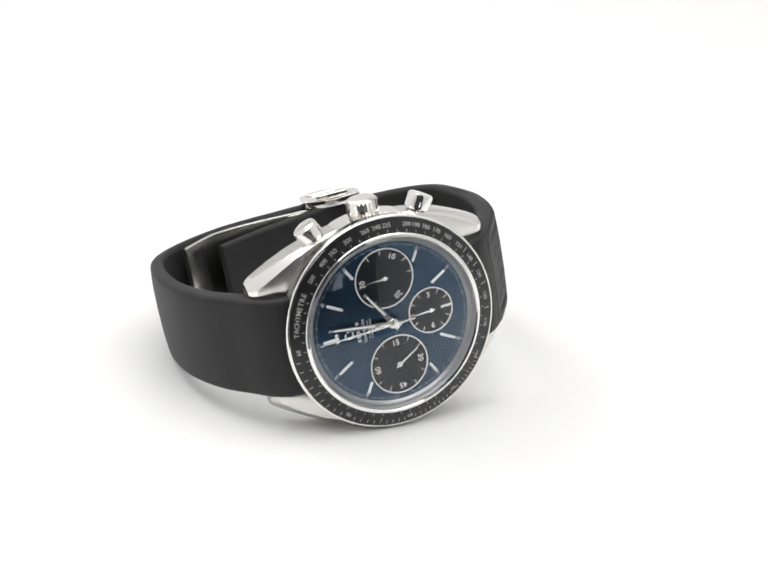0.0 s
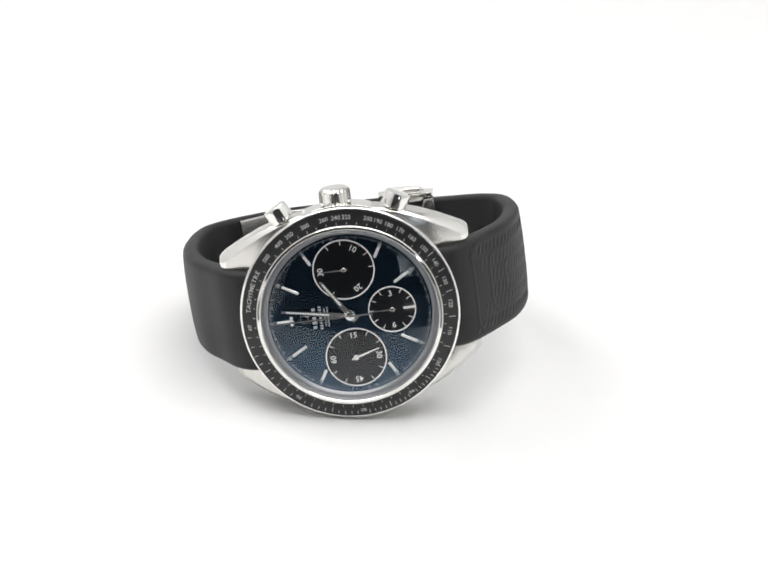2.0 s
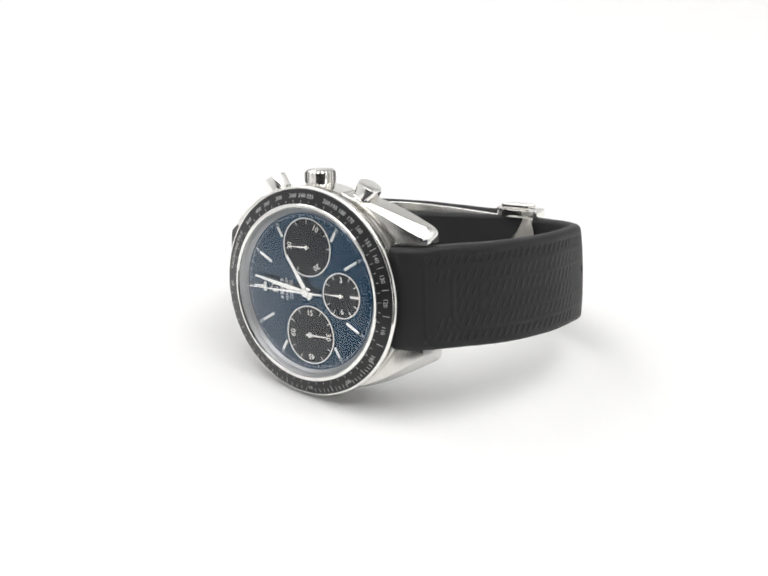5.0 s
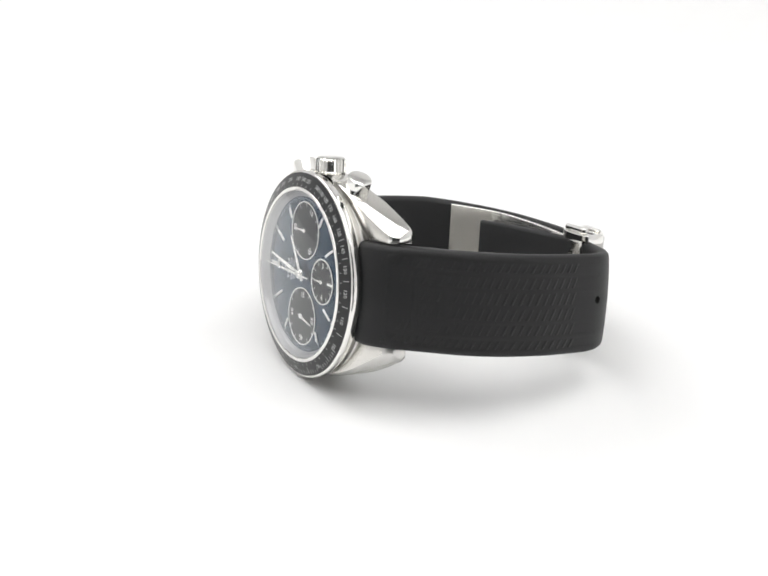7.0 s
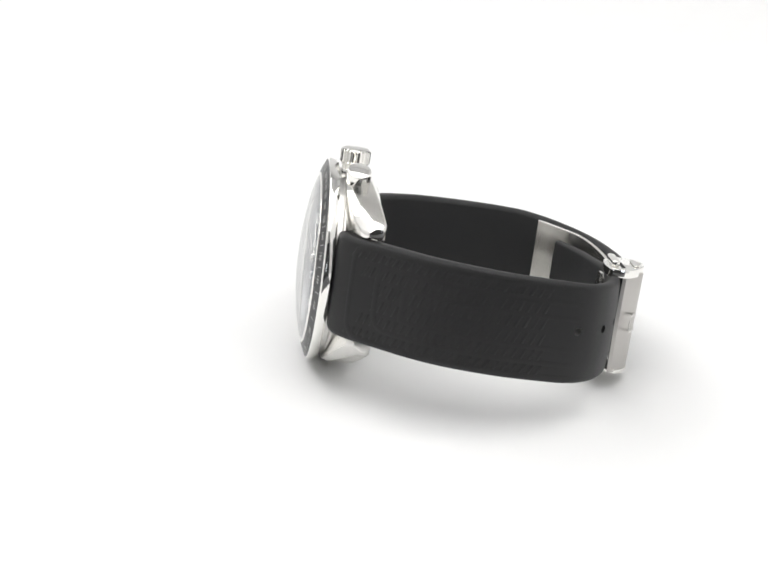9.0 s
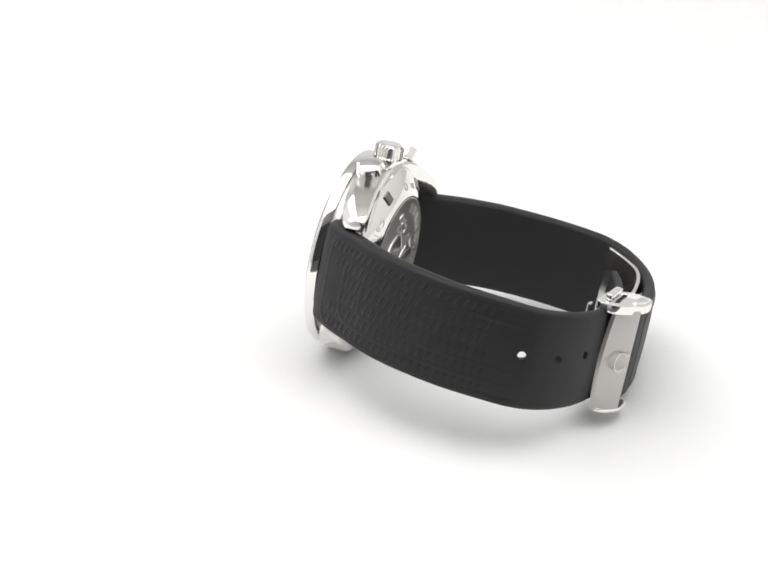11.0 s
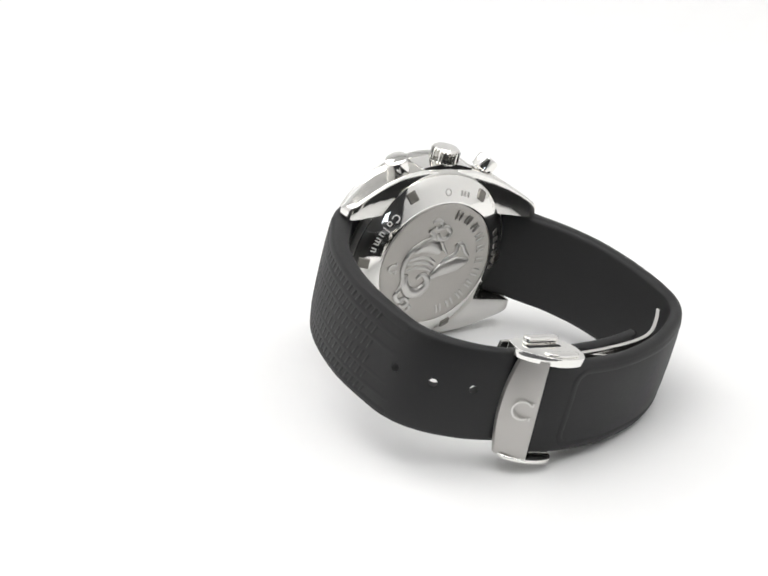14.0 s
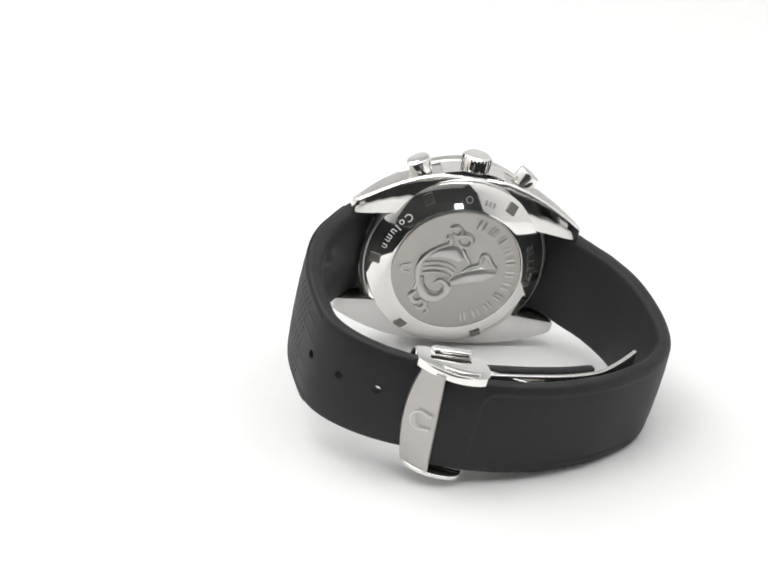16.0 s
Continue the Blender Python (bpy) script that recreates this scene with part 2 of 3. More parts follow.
# guard round the crown
arc = [(20.35 * math.cos(radians(a)), 20.35 * math.sin(radians(a))) for a in range(-19, 20, 2)]
part("crown_guard", prism([(17.5, -5.2)] + arc + [(17.5, 5.2)], -7.2, -2.2, 0.35), STEEL, watch, "polished crown guard")

# bezel
bezel = part("bezel", lathe([(16.6, -1.6), (19.9, -1.75), (20.15, -1.65), (20.35, -1.2), (20.5, -0.4), (20.53, -0.05), (20.45, 0.15), (20.28, 0.30), (20.10, 0.34), (20.05, 0.22),
                             (17.35, 1.30), (17.3, 1.48), (17.15, 1.62), (16.75, 1.70), (16.55, 1.55), (16.5, -1.6)], 160, True), STEEL, watch, "polished steel bezel")
part("bezel_insert", lathe([(20.03, 0.20), (20.01, 0.39), (17.42, 1.43), (17.36, 1.30)], 160, True), INSERT, bezel, "black tachymeter scale ring")
SLOPE = math.atan2(0.9, 2.24)


def on_bezel(angle, radius, turn=0.0, lift=0.03):
    z = 1.43 - (radius - 17.42) * 0.9 / 2.24 + lift
    return ring_place(angle, radius, z, turn) @ Matrix.Rotation(-SLOPE, 4, "X")


for speed in (500, 400, 350, 300, 260, 240, 225, 200, 190, 180, 170, 160, 150, 140, 130, 120, 110, 100, 90, 80, 70, 60):
    part("numeral", moved(lettering(str(speed), 1.15), on_bezel(21600 / speed, 18.8)), PRINT, bezel, smooth=0)
word = "TACHYMETRE"
part("scale_word", joined(*[moved(lettering(ch, 1.3), on_bezel(10.0 + 2.6 * k, 18.8)) for k, ch in enumerate(word)]), PRINT, bezel, "white printed word on the scale ring", 0)
ticks = []
for speed in [105, 115, 125, 135, 145, 95] + [60 + k for k in range(1, 40) if (60 + k) % 10]:
    ticks.append(moved(bar(0.14, 1.3 if speed % 5 == 0 else 0.75, 0.03, 0), on_bezel(21600 / speed, 19.3 if speed % 5 else 19.0)))
for k in range(60):
    ticks.append(moved(bar(0.12, 0.45, 0.03, 0), on_bezel(6 * k, 17.75)))
part("scale_ticks", joined(*ticks), PRINT, bezel, "fine white printed scale marks", 0)

# inner flange, dial and crystal
part("flange", lathe([(15.35, 0.02), (15.45, 0.10), (15.80, 0.55), (15.92, 0.58), (15.95, 0.72), (16.40, 1.35), (16.48, 1.35), (16.48, -0.5), (15.35, -0.5)], 140, True), FLANGE, watch, "grey sloping inner flange")
dial = part("dial", lathe([(0, 0), (15.4, 0), (15.4, -0.4), (0, -0.4)], 120), DIAL, watch, "deep blue sunray dial")
for angle in range(0, 360, 30):
    if angle in (90, 180, 270):
        continue
    if angle == 0:
        for dx in (-0.62, 0.62):
            part("index_dot", moved(lathe([(0, 0.2), (0.27, 0.2), (0.33, 0.1), (0.33, 0)], 16), Matrix.Translation((dx, 11.0, 0))), LUME, dial)
        part("hour_index", moved(bar(0.55, 3.1, 0.3, 0.1), ring_place(0, 12.2)), LUME, dial)
    elif angle in (60, 120, 240, 300):
        part("hour_index", moved(bar(0.56, 2.2, 0.34, 0.14), ring_place(angle, 12.95)), LUME, dial)
    else:
        part("hour_index", moved(bar(0.54, 3.4, 0.34, 0.14), ring_place(angle, 12.0)), LUME, dial)
marks = []
for k in range(60):
    if k % 15 or k == 0:
        marks.append(moved(bar(0.10, 0.55 if k % 5 else 0.8, 0.02, 0), ring_place(6 * k, 14.75)))
for k in range(240):
    if k % 4:
        marks.append(moved(bar(0.05, 0.3, 0.02, 0), ring_place(1.5 * k, 14.9)))
part("minute_track", joined(*marks), SILVER_PRINT, dial, "fine printed minute track", 0)
for minute in (5, 10, 20, 25, 35, 40, 50, 55):
    part("minute_numeral", moved(lettering(f"{minute:02d}", 0.85, 0.01), ring_place(6 * minute, 14.3, 0.02)), SILVER_PRINT, dial, smooth=0)
# maker's mark and lines as plain shapes
mark = [moved(lathe([(0.62, 0), (0.62, 0.12), (0.85, 0.12), (0.85, 0)], 24), Matrix.Translation((0, 8.6, 0)))]
mark += [moved(bar(0.5, 0.2, 0.12, 0), Matrix.Translation((dx, 7.75, 0))) for dx in (-0.6, 0.6)]
part("emblem", joined(*mark), STEEL, dial, "small applied silver emblem")
for y, w, h in ((6.75, 4.3, 0.85), (5.55, 4.6, 0.6), (4.7, 3.6, 0.32), (4.15, 3.9, 0.32)):
    n = max(3, int(w / (h * 0.85)))
    pieces = [moved(bar(w / n * 0.62, h * (1 if k % 2 else 0.8), 0.03, 0), Matrix.Translation((w * ((k + 0.5) / n - 0.5), y, 0))) for k in range(n)]
    part("print_line", joined(*pieces), SILVER_PRINT, dial, "silver printed line", 0)


def subdial(cx, cy, radius, texts, ticks_at, plain_from=0.0):
    ob = part("subdial", moved(lathe([(0, -0.02), (radius - 0.15, -0.02), (radius - 0.08, 0.05), (radius + 0.08, 0.05), (radius + 0.12, -0.05)], 72), Matrix.Identity(4)), SUBDIAL, watch, "black turned subdial with white print")
    ob.location = (cx * MM, cy * MM, 0.045 * MM)
    part("subdial_ring", lathe([(radius - 0.12, 0.05), (radius - 0.12, 0.12), (radius + 0.12, 0.12), (radius + 0.12, 0.05)], 72, True), WHITE, ob, "thin white ring")
    for text, angle in texts:
        part("numeral", moved(lettering(text, 1.55), ring_place(angle, radius - 1.35, 0.03)), WHITE, ob, smooth=0)
    strokes = [moved(bar(0.14, 0.85, 0.03, 0), ring_place(a, radius - 0.6)) for a in ticks_at]
    part("subdial_ticks", joined(*strokes), WHITE, ob, "white tick marks", 0)
    return ob


subdial(8.7, 0, 5.65, (("10", 120), ("20", 240), ("30", 0)), (60, 180, 300, 90, 150))
subdial(-8.5, 0, 5.65, (("60", 0), ("15", 90), ("30", 180), ("45", 270)), (30, 60, 120, 150, 210, 240, 300, 330))
six = subdial(0, -7.9, 4.35, (("3", 90), ("9", 270)), (0, 30, 60, 120, 150, 210, 240, 300, 330))
date = part("date_window", prism([(-0.75, -1.05), (0.75, -1.05), (0.75, 1.05), (-0.75, 1.05)], 0.02, 0.06), INSERT, watch, "dark date window")
date.location = (0, -11.2 * MM, 0.05 * MM)
part("date_numeral", moved(lettering("1", 2.9, 0.02, 0.035), Matrix.Translation((0, 0, 0.09))), WHITE, date, smooth=0)


def pointer(name, length, tail, w0, w1, hub, z, label, mat=STEEL, core=None):
    """A tapered pointer along +y with a round hub, turning about z."""
    bm = prism([(-w0 / 2, -tail), (w0 / 2, -tail), (w0 / 2, length * 0.25), (w1 / 2, length), (-w1 / 2, length), (-w0 / 2, length * 0.25)], 0, 0.16, 0.05, 1)
    ring = lathe([(0, 0.24), (hub * 0.75, 0.24), (hub * 0.92, 0.18), (hub, 0.06), (hub, -0.05)], 32)
    ob = part(name, joined(bm, ring), mat, watch, label)
    ob.location.z = z * MM
    if core:
        part("lume_strip", prism([(-core / 2, length * 0.3), (core / 2, length * 0.3), (core * 0.4, length * 0.93), (-core * 0.4, length * 0.93)], 0.15, 0.19), LUME, ob, "white lume strip", 0)
    return ob


hour = pointer("hour_pointer", 8.4, 1.5, 0.95, 0.6, 1.05, 0.75, "polished steel hour pointer", core=0.34)
hour.rotation_euler.z = radians(-57)
minute = pointer("minute_pointer", 12.7, 1.6, 0.95, 0.5, 1.0, 1.02, "polished steel minute pointer", core=0.34)
minute.rotation_euler.z = radians(-10.5)
chrono = pointer("chronograph_pointer", 14.8, 4.2, 0.42, 0.24, 0.85, 1.28, "thin polished chronograph seconds pointer")
chrono.rotation_euler.z = radians(-0.5)
for cx, cy, l in ((8.7, 0, 4.5), (0, -7.9, 3.5)):
    p = pointer("counter_pointer", l, 0.7, 0.34, 0.2, 0.48, 0.32, "small polished counter pointer")
    p.location.x, p.location.y = cx * MM, cy * MM
seconds = pointer("seconds_pointer", 4.7, 0.9, 0.36, 0.2, 0.52, 0.32, "small white running seconds pointer", WHITE)
part("crystal", lathe([(0, 3.95), (2, 3.92), (4, 3.83), (6, 3.68), (8, 3.46), (10, 3.18), (12, 2.83), (14, 2.40), (15.3, 2.07), (16.0, 1.84), (16.3, 1.66), (16.55, 1.45)], 120), CRYSTAL, watch, "domed clear crystal").visible_shadow = False

# crown and pushers
flutes = []
for k in range(96):
    a = 2 * math.pi * k / 96
    flutes.append((3.02 if k % 4 < 2 else 2.5, a))
sections = []
for x, s in ((19.4, 0.55), (20.1, 0.6), (20.15, 0.95), (20.5, 1.0), (22.6, 1.0), (23.0, 0.94), (23.25, 0.8), (23.3, 0.4)):
    deep = 1.0 if 20.3 < x < 22.8 else 0.0
    sections.append([(x, (r if deep else 2.9) * s * math.cos(a), (r if deep else 2.9) * s * math.sin(a) - 4.9) for r, a in flutes])
part("crown", loft(sections), STEEL, watch, "fluted polished steel crown", 25)


def pusher(angle):
    prof = [(1.35, 17.5), (1.35, 19.8), (1.9, 19.85), (1.95, 20.0), (1.95, 20.35), (1.9, 20.45), (1.45, 20.5), (1.45, 20.95), (2.2, 21.0), (2.36, 21.15), (2.38, 23.5), (2.25, 23.8), (1.95, 23.95), (0, 24.02)]
    m = Matrix.Translation((0, 0, -5.0)) @ Matrix.Rotation(radians(angle), 4, "Z") @ Matrix.Rotation(radians(90), 4, "Y")
    return moved(lathe(prof, 40), m)


for angle in (29.2, -29.8):
    part("pusher", pusher(angle), STEEL, watch, "round polished steel pusher")

# case back with its medallion
back = part("case_back", lathe([(18.6, -7.6), (18.5, -8.2), (18.0, -8.7), (17.0, -9.35), (15.5, -10.2), (14.0, -10.85), (13.6, -11.0), (13.5, -11.0), (13.5, -10.7), (0, -10.7)], 140), STEEL, watch, "polished steel screw-in case back")
medal = part("medallion", lathe([(13.35, -10.7), (13.35, -11.0), (13.1, -11.1), (12.9, -11.0), (0, -11.0)], 100), MEDAL, back, "matt grey embossed medallion")
FLIP = Matrix.Rotation(math.pi, 4, "Y")


def on_back(angle, radius, z):
    """A place on the back at a clock angle seen from the front, facing out of the back."""
    a = radians(angle)
    return Matrix.Translation((radius * math.sin(a), radius * math.cos(a), z)) @ Matrix.Rotation(-a, 4, "Z") @ FLIP


for k in range(11):
    # each raised mark of the maker's ring as a pair of plain bars
    wide = 1.55 if k % 3 else 1.9
    pair = [moved(bar(0.52, 2.0, 0.26, 0.1), on_back(75 - 14.5 * k, 11.1, -11.0) @ Matrix.Translation((dx * wide * 0.3, 0, 0))) for dx in (-1, 1)]
    part("relief_block", joined(*pair), RELIEF, medal)


def open_ring(inner, outer, high):
    """A flat ring that is open towards +x, with a short foot at each end."""
    angles = [radians(a) for a in range(38, 323, 12)]
    bm = loft([[(r * math.cos(a), r * math.sin(a), z) for r, z in ((inner, 0), (outer, 0), (outer, high), (inner, high))] for a in angles])
    w = outer - inner
    feet = [moved(bar(w, w * 2.2, high, 0.02), Matrix.Translation((outer * 0.86, sy * (outer * 0.62 + w * 0.6), 0))) for sy in (1, -1)]
    return joined(bm, *feet)


def tube(points, radii, flat=0.5):
    """A flattened bead along (x, y) points, for relief work on the back."""
    pts = smooth_path(points, 0.35)
    rs = np.interp(np.linspace(0, 1, len(pts)), np.linspace(0, 1, len(radii)), radii)
    sec = []
    for i, p in enumerate(pts):
        d = (pts[min(i + 1, len(pts) - 1)] - pts[max(i - 1, 0)]).normalized()
        nrm = Vector((-d.y, d.x))
        sec.append([(p.x + nrm.x * rs[i] * math.cos(a), p.y + nrm.y * rs[i] * math.cos(a), max(0, math.sin(a)) * min(rs[i], 0.9) * flat * 1.5) for a in np.linspace(0, 2 * math.pi, 13)[:-1]])
    return loft(sec)


swirl = joined(tube([(-3.4, 9.3), (-2.2, 9.9), (-0.9, 9.0), (-1.5, 7.8), (-2.6, 8.2)], [0.35, 0.5, 0.5, 0.45, 0.3]),
               tube([(-1.2, 7.9), (0.4, 8.3), (1.6, 7.2), (1.0, 5.8), (-0.6, 5.8), (-1.2, 6.8)], [0.4, 0.55, 0.55, 0.5, 0.45, 0.3]),
               tube([(-3.6, 7.4), (-2.6, 6.8), (-2.9, 5.9)], [0.5, 0.6, 0.4]),
               tube([(-1.8, 6.2), (-3.8, 5.3), (-6.0, 3.9), (-7.5, 1.8), (-7.9, -0.8), (-7.3, -3.6), (-7.6, -5.4)], [0.35, 0.45, 0.5, 0.55, 0.55, 0.5, 0.35]),
               tube([(-5.9, 2.6), (-4.2, 3.8), (-1.8, 4.0), (0.4, 2.6)], [0.5, 1.5, 1.7, 0.5], 0.22),
               tube([(-6.9, 0.9), (-4.6, 1.5), (-2.2, 1.3), (-0.3, 0.4)], [0.25, 0.4, 0.4, 0.25]),
               tube([(-7.0, -0.2), (-4.6, 0.35), (-2.2, 0.2), (-0.4, -0.6)], [0.25, 0.4, 0.4, 0.25]),
               tube([(-6.9, -1.3), (-4.8, -0.8), (-2.4, -0.9), (-0.8, -1.6)], [0.25, 0.4, 0.4, 0.25]),
               tube([(-6.8, -2.2), (-6.5, -4.4), (-5.0, -6.2), (-2.8, -6.4), (-1.2, -5.0), (-1.3, -3.2), (-2.8, -2.4), (-3.8, -3.4)], [0.5, 0.9, 1.2, 1.3, 1.1, 0.9, 0.6, 0.3]),
               tube([(-6.9, -5.2), (-8.1, -6.9), (-7.0, -8.2), (-5.6, -7.6)], [0.4, 0.6, 0.6, 0.35]),
               tube([(-5.7, -7.4), (-4.6, -8.4), (-5.6, -9.6), (-6.6, -9.0)], [0.35, 0.55, 0.55, 0.3]),
               tube([(-4.6, -9.0), (-3.7, -9.8), (-4.4, -10.8)], [0.3, 0.45, 0.3]),
               tube([(0.3, 4.9), (1.2, 3.5), (2.4, 2.0)], [0.3, 0.35, 0.25]),
               tube([(-0.8, -3.4), (1.4, -1.6), (4.2, -0.6), (8.2, 0.6)], [0.4, 1.5, 1.7, 0.35], 0.4),
               tube([(1.2, -0.2), (2.8, 1.2), (4.4, 2.2), (4.6, 4.3), (5.9, 4.0), (6.8, 2.6), (8.0, 1.6)], [0.3, 0.5, 0.55, 0.5, 0.45, 0.45, 0.3]))
# the figure's axes: towards twelve, towards the crown, out of the back
BACK_AXES = Matrix(((0, 1, 0, 0), (1, 0, 0, 0), (0, 0, -1, -11.0), (0, 0, 0, 1)))
part("relief_figure", moved(swirl, BACK_AXES), RELIEF, medal, "embossed curling relief figure")
part("relief_mark", moved(open_ring(0.62, 1.02, 0.22), on_back(184, 10.6, -11.0) @ Matrix.Rotation(radians(-90), 4, "Z")), RELIEF, medal)
# Raised grey blocks; the notches' recess shade is put into the steel's colour.
for angle in (0, 60, 122, 180, 240, 298):
    part("key_slot", moved(bar(2.1, 2.3, 0.42, 0.1), on_back(angle, 16.7, -9.35) @ Matrix.Rotation(radians(-29), 4, "X")), RECESS_SHADE, back, "grey block toned as a shaded wrench notch", 0)
part("engraving", joined(*[moved(lettering(ch, 2.3, 0.02), on_back((140, 146.4, 151.2, 155.6, 162.0, 168.8)[k], 15.7, -10.13) @ Matrix.Rotation(radians(-29), 4, "X") @ Matrix.Rotation(math.pi, 4, "Z")) for k, ch in enumerate("Column")]), WHITE, back, "engraved word", 0)

small = [moved(lathe([(0.55, 0), (0.55, 0.03), (0.75, 0.03), (0.75, 0)], 20), on_back(93, 15.6, -10.15) @ Matrix.Rotation(radians(-29), 4, "X"))]
for k in range(3):
    small.append(moved(bar(0.5, 1.1, 0.03, 0), on_back(80 - 3.2 * k, 15.6, -10.15) @ Matrix.Rotation(radians(-29), 4, "X")))
part("hallmark", joined(*small), SATIN, back, "small stamped hallmarks", 0)
part("engraved_line", joined(*[moved(bar(1.1, 1.6, 0.03, 0), on_back(24 - 6.0 * k, 15.6, -10.15) @ Matrix.Rotation(radians(-29), 4, "X")) for k in range(6)]), RELIEF, back, "row of engraved marks", 0)

# strap halves
STRAP_SIX = Band([(-17.8, -2.0), (-20.6, -2.5), (-23.7, -5.3), (-27.3, -10.6), (-31.2, -17.4), (-33.5, -24.8), (-34.6, -33.3), (-34.0, -41.4), (-32.6, -47.9), (-29.2, -52.3), (-24.2, -55.5), (-18, -57.7), (-12, -58.7),
                  (-6, -58.3), (4, -56.9), (11, -55.3), (16.6, -53.4)], 1, ((0, 9.8), (0.25, 9.9), (0.45, 9.75), (0.6, 9.3), (1, 8.7)), ((0, 4.4), (0.2, 3.6), (0.5, 2.7), (0.75, 2.2), (1, 1.8)), ((0, 0), (0.15, -0.4), (0.45, -1.7), (0.62, -2.3), (1, -2.5)))
STRAP_TWELVE = Band([(17.8, -2.0), (20.6, -2.5), (23.8, -5.1), (26.9, -9.8), (30.7, -16), (33.7, -25), (34.5, -36), (33.0, -45.8), (29.2, -52.0), (23.0, -56.7), (15.8, -60.3), (6.5, -62.8), (-2.5, -63.5), (-9.0, -63.0), (-14.5, -61.3)],
                    -1, ((0, 9.8), (0.3, 9.6), (0.6, 9.4), (1, 9.3)), ((0, 4.4), (0.2, 3.6), (0.5, 2.7), (1, 2.3)), ((0, 0), (0.25, 0.2), (0.5, -0.1), (0.65, -1.0), (0.85, -2.3), (1, -2.6)))


def punched(bm, band, places):
    """Cuts round holes through a strap."""
    me = bpy.data.meshes.new("scratch")
    bmesh.ops.recalc_face_normals(bm, faces=bm.faces)
    bm.to_mesh(me)
    bm.free()
    ob, cutters = new("scratch", me), []
    for u, x in places:
        p, q = band.at(u, x, -1.5), band.at(u, x, 4.5)
        m = Matrix.Translation((p + q) / 2) @ (p - q).to_track_quat("Z", "Y").to_matrix().to_4x4()
        tool = bmesh.new()
        bmesh.ops.create_cone(tool, cap_ends=True, segments=20, radius1=1.75, radius2=0.55, depth=(p - q).length)
        tool.transform(m)
        data = bpy.data.meshes.new("scratch")
        tool.to_mesh(data)
        tool.free()
        cutters.append(new("scratch", data))
        mod = ob.modifiers.new("hole", "BOOLEAN")
        mod.operation, mod.object, mod.solver = "DIFFERENCE", cutters[-1], "EXACT"
    bpy.context.view_layer.update()
    done = bpy.data.meshes.new_from_object(ob.evaluated_get(bpy.context.evaluated_depsgraph_get()))
    out = bmesh.new()
    out.from_mesh(done)
    for o in [ob] + cutters:
        bpy.data.objects.remove(o)
    return out


strap_six = part("strap", punched(STRAP_SIX.mesh(), STRAP_SIX, ((53.8, 0.085), (61.4, 0.105), (69.0, 0.145))), RUBBER, watch, "black rubber strap half with adjustment holes", 50)
strap_twelve = part("strap", STRAP_TWELVE.mesh(), RUBBER, watch, "plain-ended black rubber strap half", 50)


def tread(band, first, last):
    """Bands of short ribs across the strap, moulded into the outer face."""
    bms = []
    for x, wide, start in ((0.76, 0.10, 0), (0.46, 0.12, 3), (0.155, 0.13, 6), (-0.155, 0.13, 6), (-0.46, 0.12, 3), (-0.76, 0.10, 0)):
        i = first + start
        while i < last:
            ends = ((i - 0.95, x - wide), (i - 0.15, x - wide), (i + 0.95, x + wide), (i + 0.15, x + wide))
            low = [band.at(a, b, 0.12 - 0.35 * (1 - b * b)) for a, b in ends]
            top = [band.at(a * 0.8 + i * 0.2, b * 0.85 + x * 0.15, -0.035 - 0.35 * (1 - b * b)) for a, b in ends]
            bms.append(loft([low, top]))
            i += 1.6
    return joined(*bms)


def loop_bead(band, x, first, last, high, flip=False):
    """A soft raised line that runs up one side of the strap, across it and down the other."""
    r = 3.0
    way = [(last - k, x) for k in range(int(last - first - r))]
    way += [(first + r - r * math.sin(a), x - 0.3 * (1 - math.cos(a))) for a in np.linspace(0, math.pi / 2, 7)]
    way += [(first, (x - 0.3) * (1 - k / 4)) for k in range(1, 4)]
    way = way + [(i, -w) for i, w in reversed(way)]
    if x < 0.5:
        way = [(last - k, x) for k in range(int(last - first))] + [(first, x - 0.1 * k) for k in range(1, int(x / 0.1) * 2 + 1)]
        way += [(first + k, -x) for k in range(1, int(last - first))]
    sec, n = [], len(way)
    for k, (i, w) in enumerate(way):
        a, b = way[max(0, k - 1)], way[min(n - 1, k + 1)]
        d = Vector(((b[0] - a[0]) * 0.8, (b[1] - a[1]) * 9.5)).normalized()
        side = Vector((-d.y / 0.8, d.x / 9.5))
        h = high * min(1, k / 6, (n - 1 - k) / 6)
        ring = []
        for off, up in ((-0.75, -0.12), (-0.35, h * 0.75), (0, h), (0.35, h * 0.75), (0.75, -0.12)):
            q = (i + side.x * off, w + side.y * off)
            ring.append(band.at(len(band.path) - 1 - q[0] if flip else q[0], q[1], -up - 0.35 * (1 - q[1] * q[1])))
        sec.append(ring)
    return loft(sec)


tagged(part("tread", tread(STRAP_SIX, 8, 47), RUBBER, strap_six, "moulded tread ribs", 70), kind="stuff")
for x, first in ((0.88, 8), (0.60, 14), (0.31, 20)):
    part("ridge", loop_bead(STRAP_SIX, x, first, 54, 0.06), RUBBER, strap_six, smooth=80)

part("ridge", loop_bead(STRAP_TWELVE, 0.82, 9.5, 46, 0.10, True), RUBBER, strap_twelve, smooth=80)

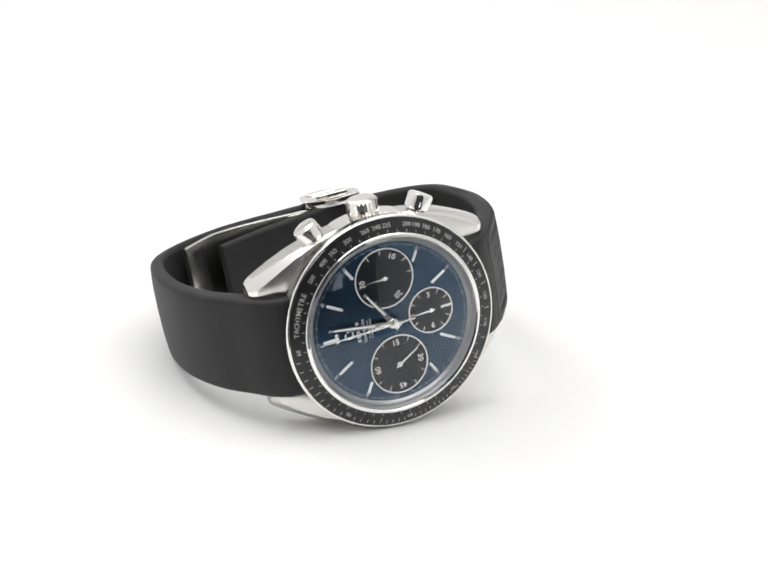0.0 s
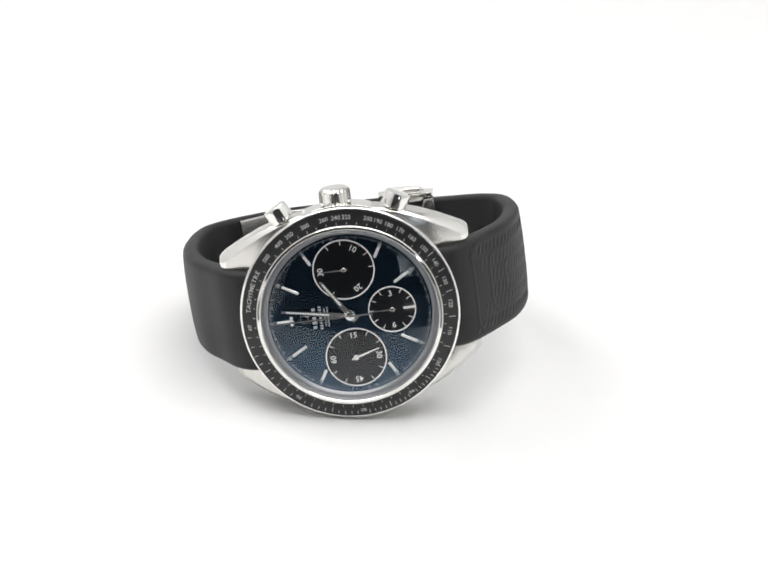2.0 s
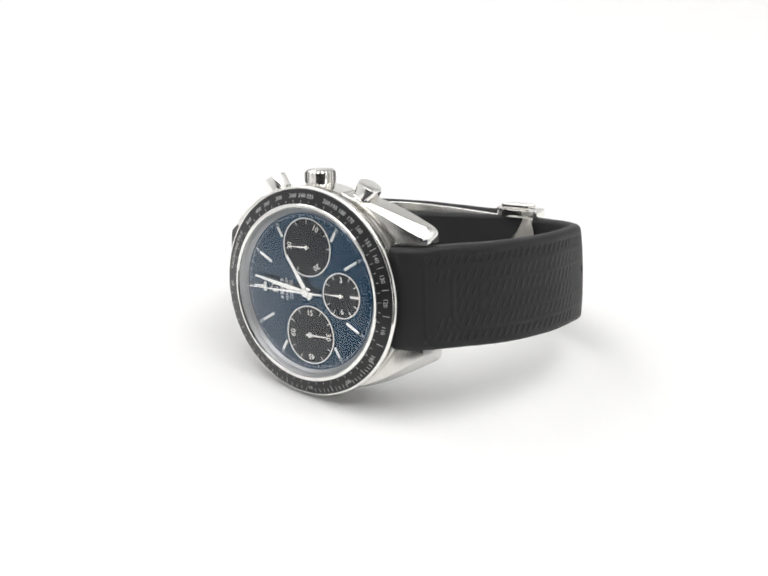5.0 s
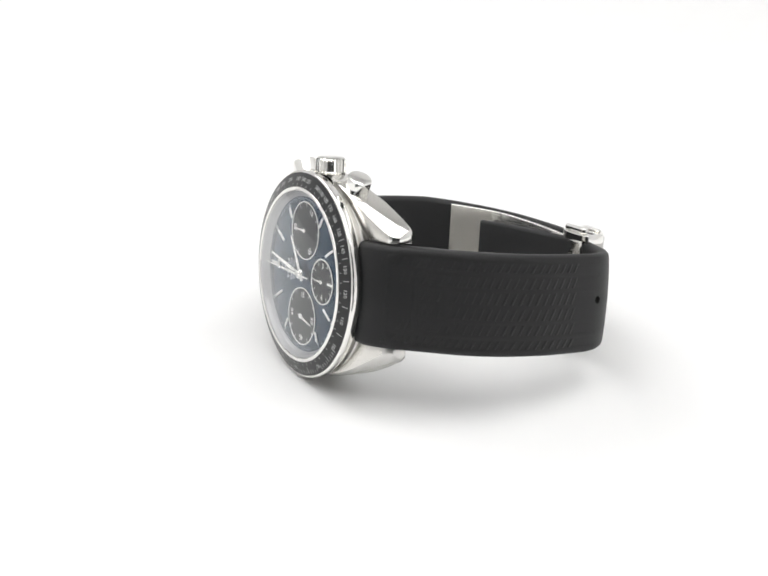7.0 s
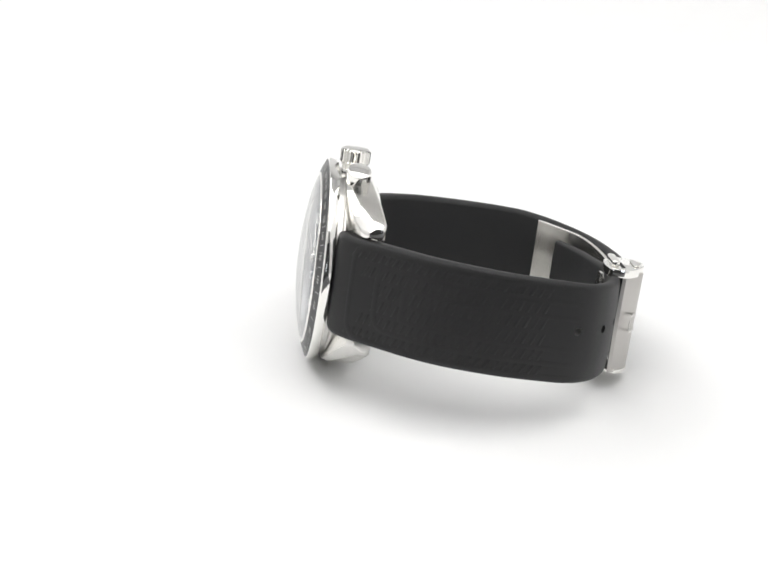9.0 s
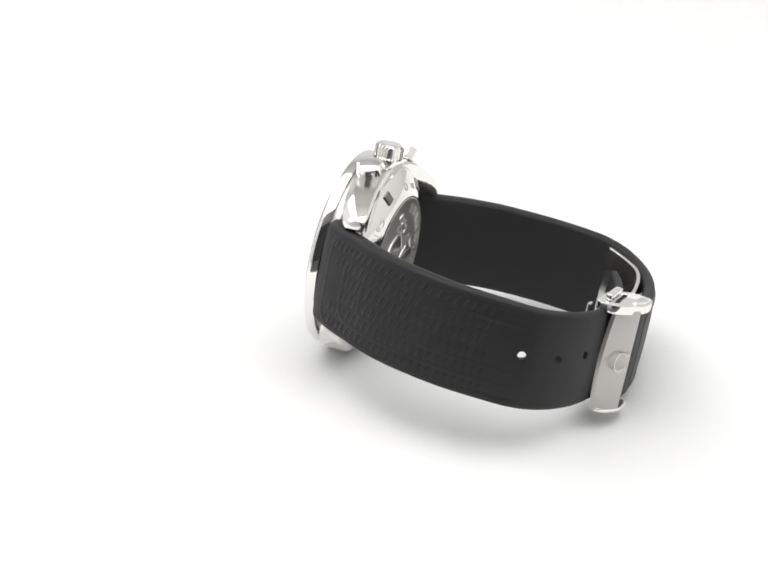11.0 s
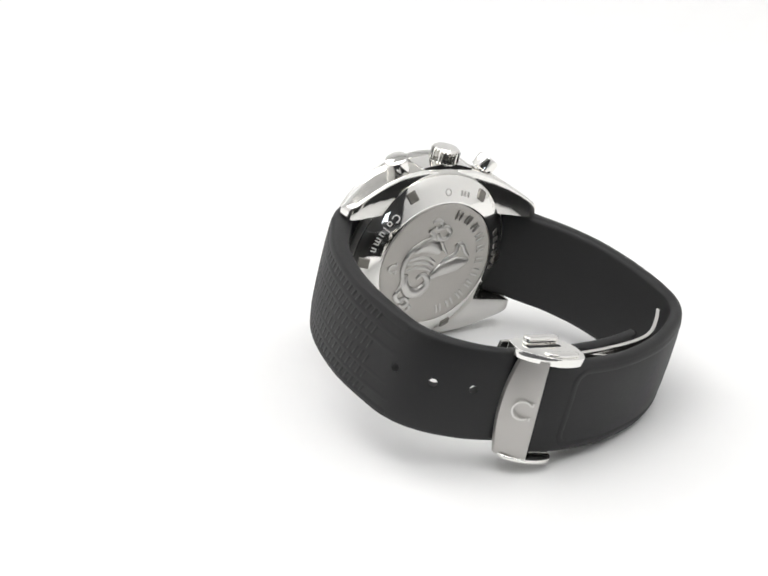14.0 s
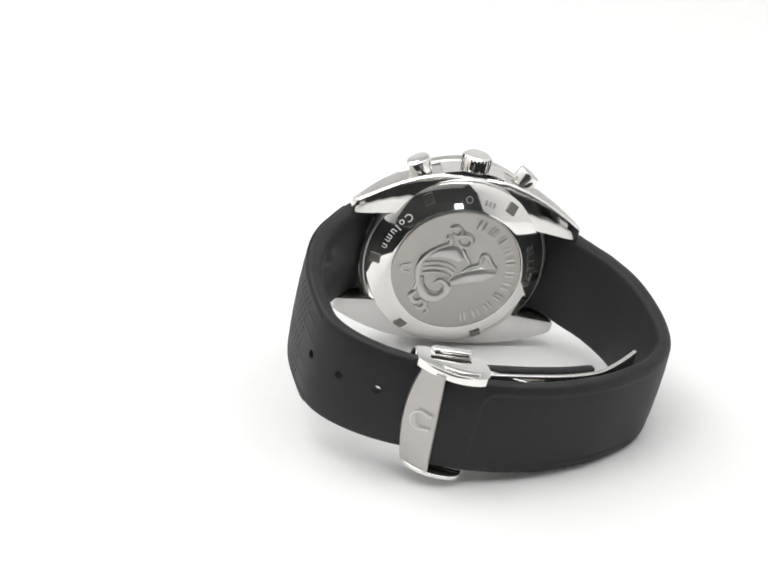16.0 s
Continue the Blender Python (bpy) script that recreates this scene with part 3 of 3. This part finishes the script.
# folding clasp
CLASP = Band([(-8, -59.8), (4, -59.5), (12, -58.5), (17, -56.7), (21.5, -53.2), (25.0, -49.8)], 1, ((0, 8.8), (1, 9.1)), ((0, 0.8), (1, 0.8)), ((0, -2.5), (0.7, -1.0), (1, -0.4)))
part("clasp_plate", CLASP.mesh(0.2, 0), PLATE, watch, "curved satin steel clasp plate", 40)


def in_section(outline, x0, x1, bevel=0.25):
    """A plate cut to an outline in the y-z plane, from x0 to x1."""
    bm = loft([[(x, y, z) for y, z in outline] for x in (x0, x1)])
    bmesh.ops.recalc_face_normals(bm, faces=bm.faces)
    bmesh.ops.bevel(bm, geom=bm.edges[:], offset=bevel, segments=3, profile=0.5, affect="EDGES", clamp_overlap=True)
    return bm


RAIL = [(-17.4, -55.3), (-16.2, -54.6), (-10, -55.0), (-5.6, -58.0), (-5.4, -62.0), (-7, -63.4), (-11, -63.2), (-14.5, -61.4), (-17.4, -58.6)]
RAIL = [tuple(p) for p in smooth_path(RAIL + RAIL[:1], 0.7)[:-1]]
buckle = part("buckle", in_section(RAIL, 6.7, 8.3, 0.2), STEEL, watch, "polished steel clasp cover")
FOOT = [(-15.6, -58.0), (-13, -57.5), (-8, -58.5), (-5.8, -60), (-5.8, -62), (-7.5, -63.4), (-11, -63.2), (-14.2, -61.6), (-15.8, -59.8)]
FOOT = [tuple(p) for p in smooth_path(FOOT + FOOT[:1], 0.7)[:-1]]
part("buckle_rail", in_section(FOOT, -13.2, -12.4, 0.2), STEEL, buckle)
part("release_tab", in_section([(-14.6, -55.6), (-8.4, -56.0), (-7.6, -56.7), (-8.2, -57.7), (-14.6, -57.3), (-15.2, -56.4)], 8.25, 9.5, 0.35), STEEL, buckle, "rounded release tab")
# Dark strip laid on the cover; the slot's shade is put in as colour.
part("buckle_slot", in_section([(-15.4, -57.5), (-8.2, -57.9), (-8.1, -58.7), (-15.2, -58.4)], 8.2, 8.36, 0.05), SLOT_SHADE, buckle, "dark strip painted as the shade in a slot", 0)
part("lip", in_section([(-13.6, -60.6), (-8.0, -60.9), (-6.7, -61.8), (-7.4, -62.9), (-10.8, -62.8), (-13.4, -61.6)], 8.25, 8.75, 0.25), STEEL, buckle, "rounded polished lip")
part("lever_arm", Band([(-6, -57.2), (-2, -58.4), (2.5, -59.6), (6, -60.0)], 1, ((0, 8.4), (1, 8.4)), ((0, 0.7), (1, 0.5)), ((0, -2.0), (1, -2.3))).mesh(0.15, 0), STEEL, buckle, "thin folding steel lever", 40)
leg = [(7.2, -15.2), (7.2, -17.3), (4, -17.9), (0, -18.6), (-11.5, -18.9), (-11.5, -6.5), (-3.0, -8.2), (-0.4, -9.7), (2.2, -12.0), (4.0, -14.0), (6.0, -15.0)]
part("bracket", prism(leg, -53.7, -53.0, 0.15), PLATE, buckle, "flared satin steel bracket")
rows = []
for k in range(13):
    f = k / 12
    x = -12.9 + 20.2 * f
    swell = 1.0 - (2 * f - 1) ** 2
    y0, y1 = -16.1 - 1.4 * swell, -11.9 - 1.2 * f
    z0, z1 = -58.9 + 0.5 * swell, -62.6
    rows.append([(x, y0, z0 + 1.0), (x, y0, z0 + 0.25), (x, y0 + 0.4, z0 - 0.2), (x, (y0 + y1) / 2, (z0 + z1) / 2 - 0.55), (x, y1 - 0.3, z1), (x, y1, z1 + 0.2), (x, y1, z1 + 1.2), (x, (y0 + y1) / 2, (z0 + z1) / 2 + 1.0)])
part("cover_plate", loft(rows), SATIN, buckle, "brushed steel cover plate", 40)
side = Vector((0, 1, -0.6)).normalized()
out = Vector((0, -0.6, -1)).normalized()
face = Matrix.Translation((-2.6, -15.35, -61.4)) @ Matrix((side, out.cross(side), out)).transposed().to_4x4()
part("emblem", moved(open_ring(1.62, 1.95, 0.1), face), RELIEF, buckle, "open ring emblem")
for ob in (buckle, *buckle.children):
    ob.data.transform(Matrix.Translation((0, 0, -0.8 * MM)))


# ---- what moves ----
def motions():
    """The watch turns with the table; the small seconds pointer runs."""
    axes = Matrix(((-0.1988, -0.8946, 0.4002), (0.0411, -0.4156, -0.9086), (0.9792, -0.1641, 0.1194))).to_4x4()
    rest = Matrix.Translation((-0.0028289, -0.0204925, 0.02099)) @ axes.to_quaternion().to_matrix().to_4x4()
    turns = ((0.0, 0.1), (0.5, -5.6), (1.0, -11.5), (1.5, -17.3), (2.0, -23.1), (2.5, -29.0), (3.0, -34.8), (3.5, -40.7), (4.0, -46.7), (6.5, -77.2), (7.0, -83.3), (7.5, -89.5), (8.0, -95.8), (8.5, -102.0),
             (9.0, -108.2), (11.5, -139.4), (12.0, -145.6), (12.5, -151.7), (13.0, -157.8), (13.5, -163.8), (14.0, -169.9), (14.5, -175.9), (15.0, -181.9), (15.5, -187.9), (16.0, -194.0))
    walk(watch, [(t, Matrix.Rotation(radians(a), 4, "Z") @ rest) for t, a in turns])
    walk(seconds, [(t, pose(-0.0085, 0, 0.00036, 0, 0, -150.5 - 6.0 * t)) for t in (0, 4, 8, 12, 16)])


motions()
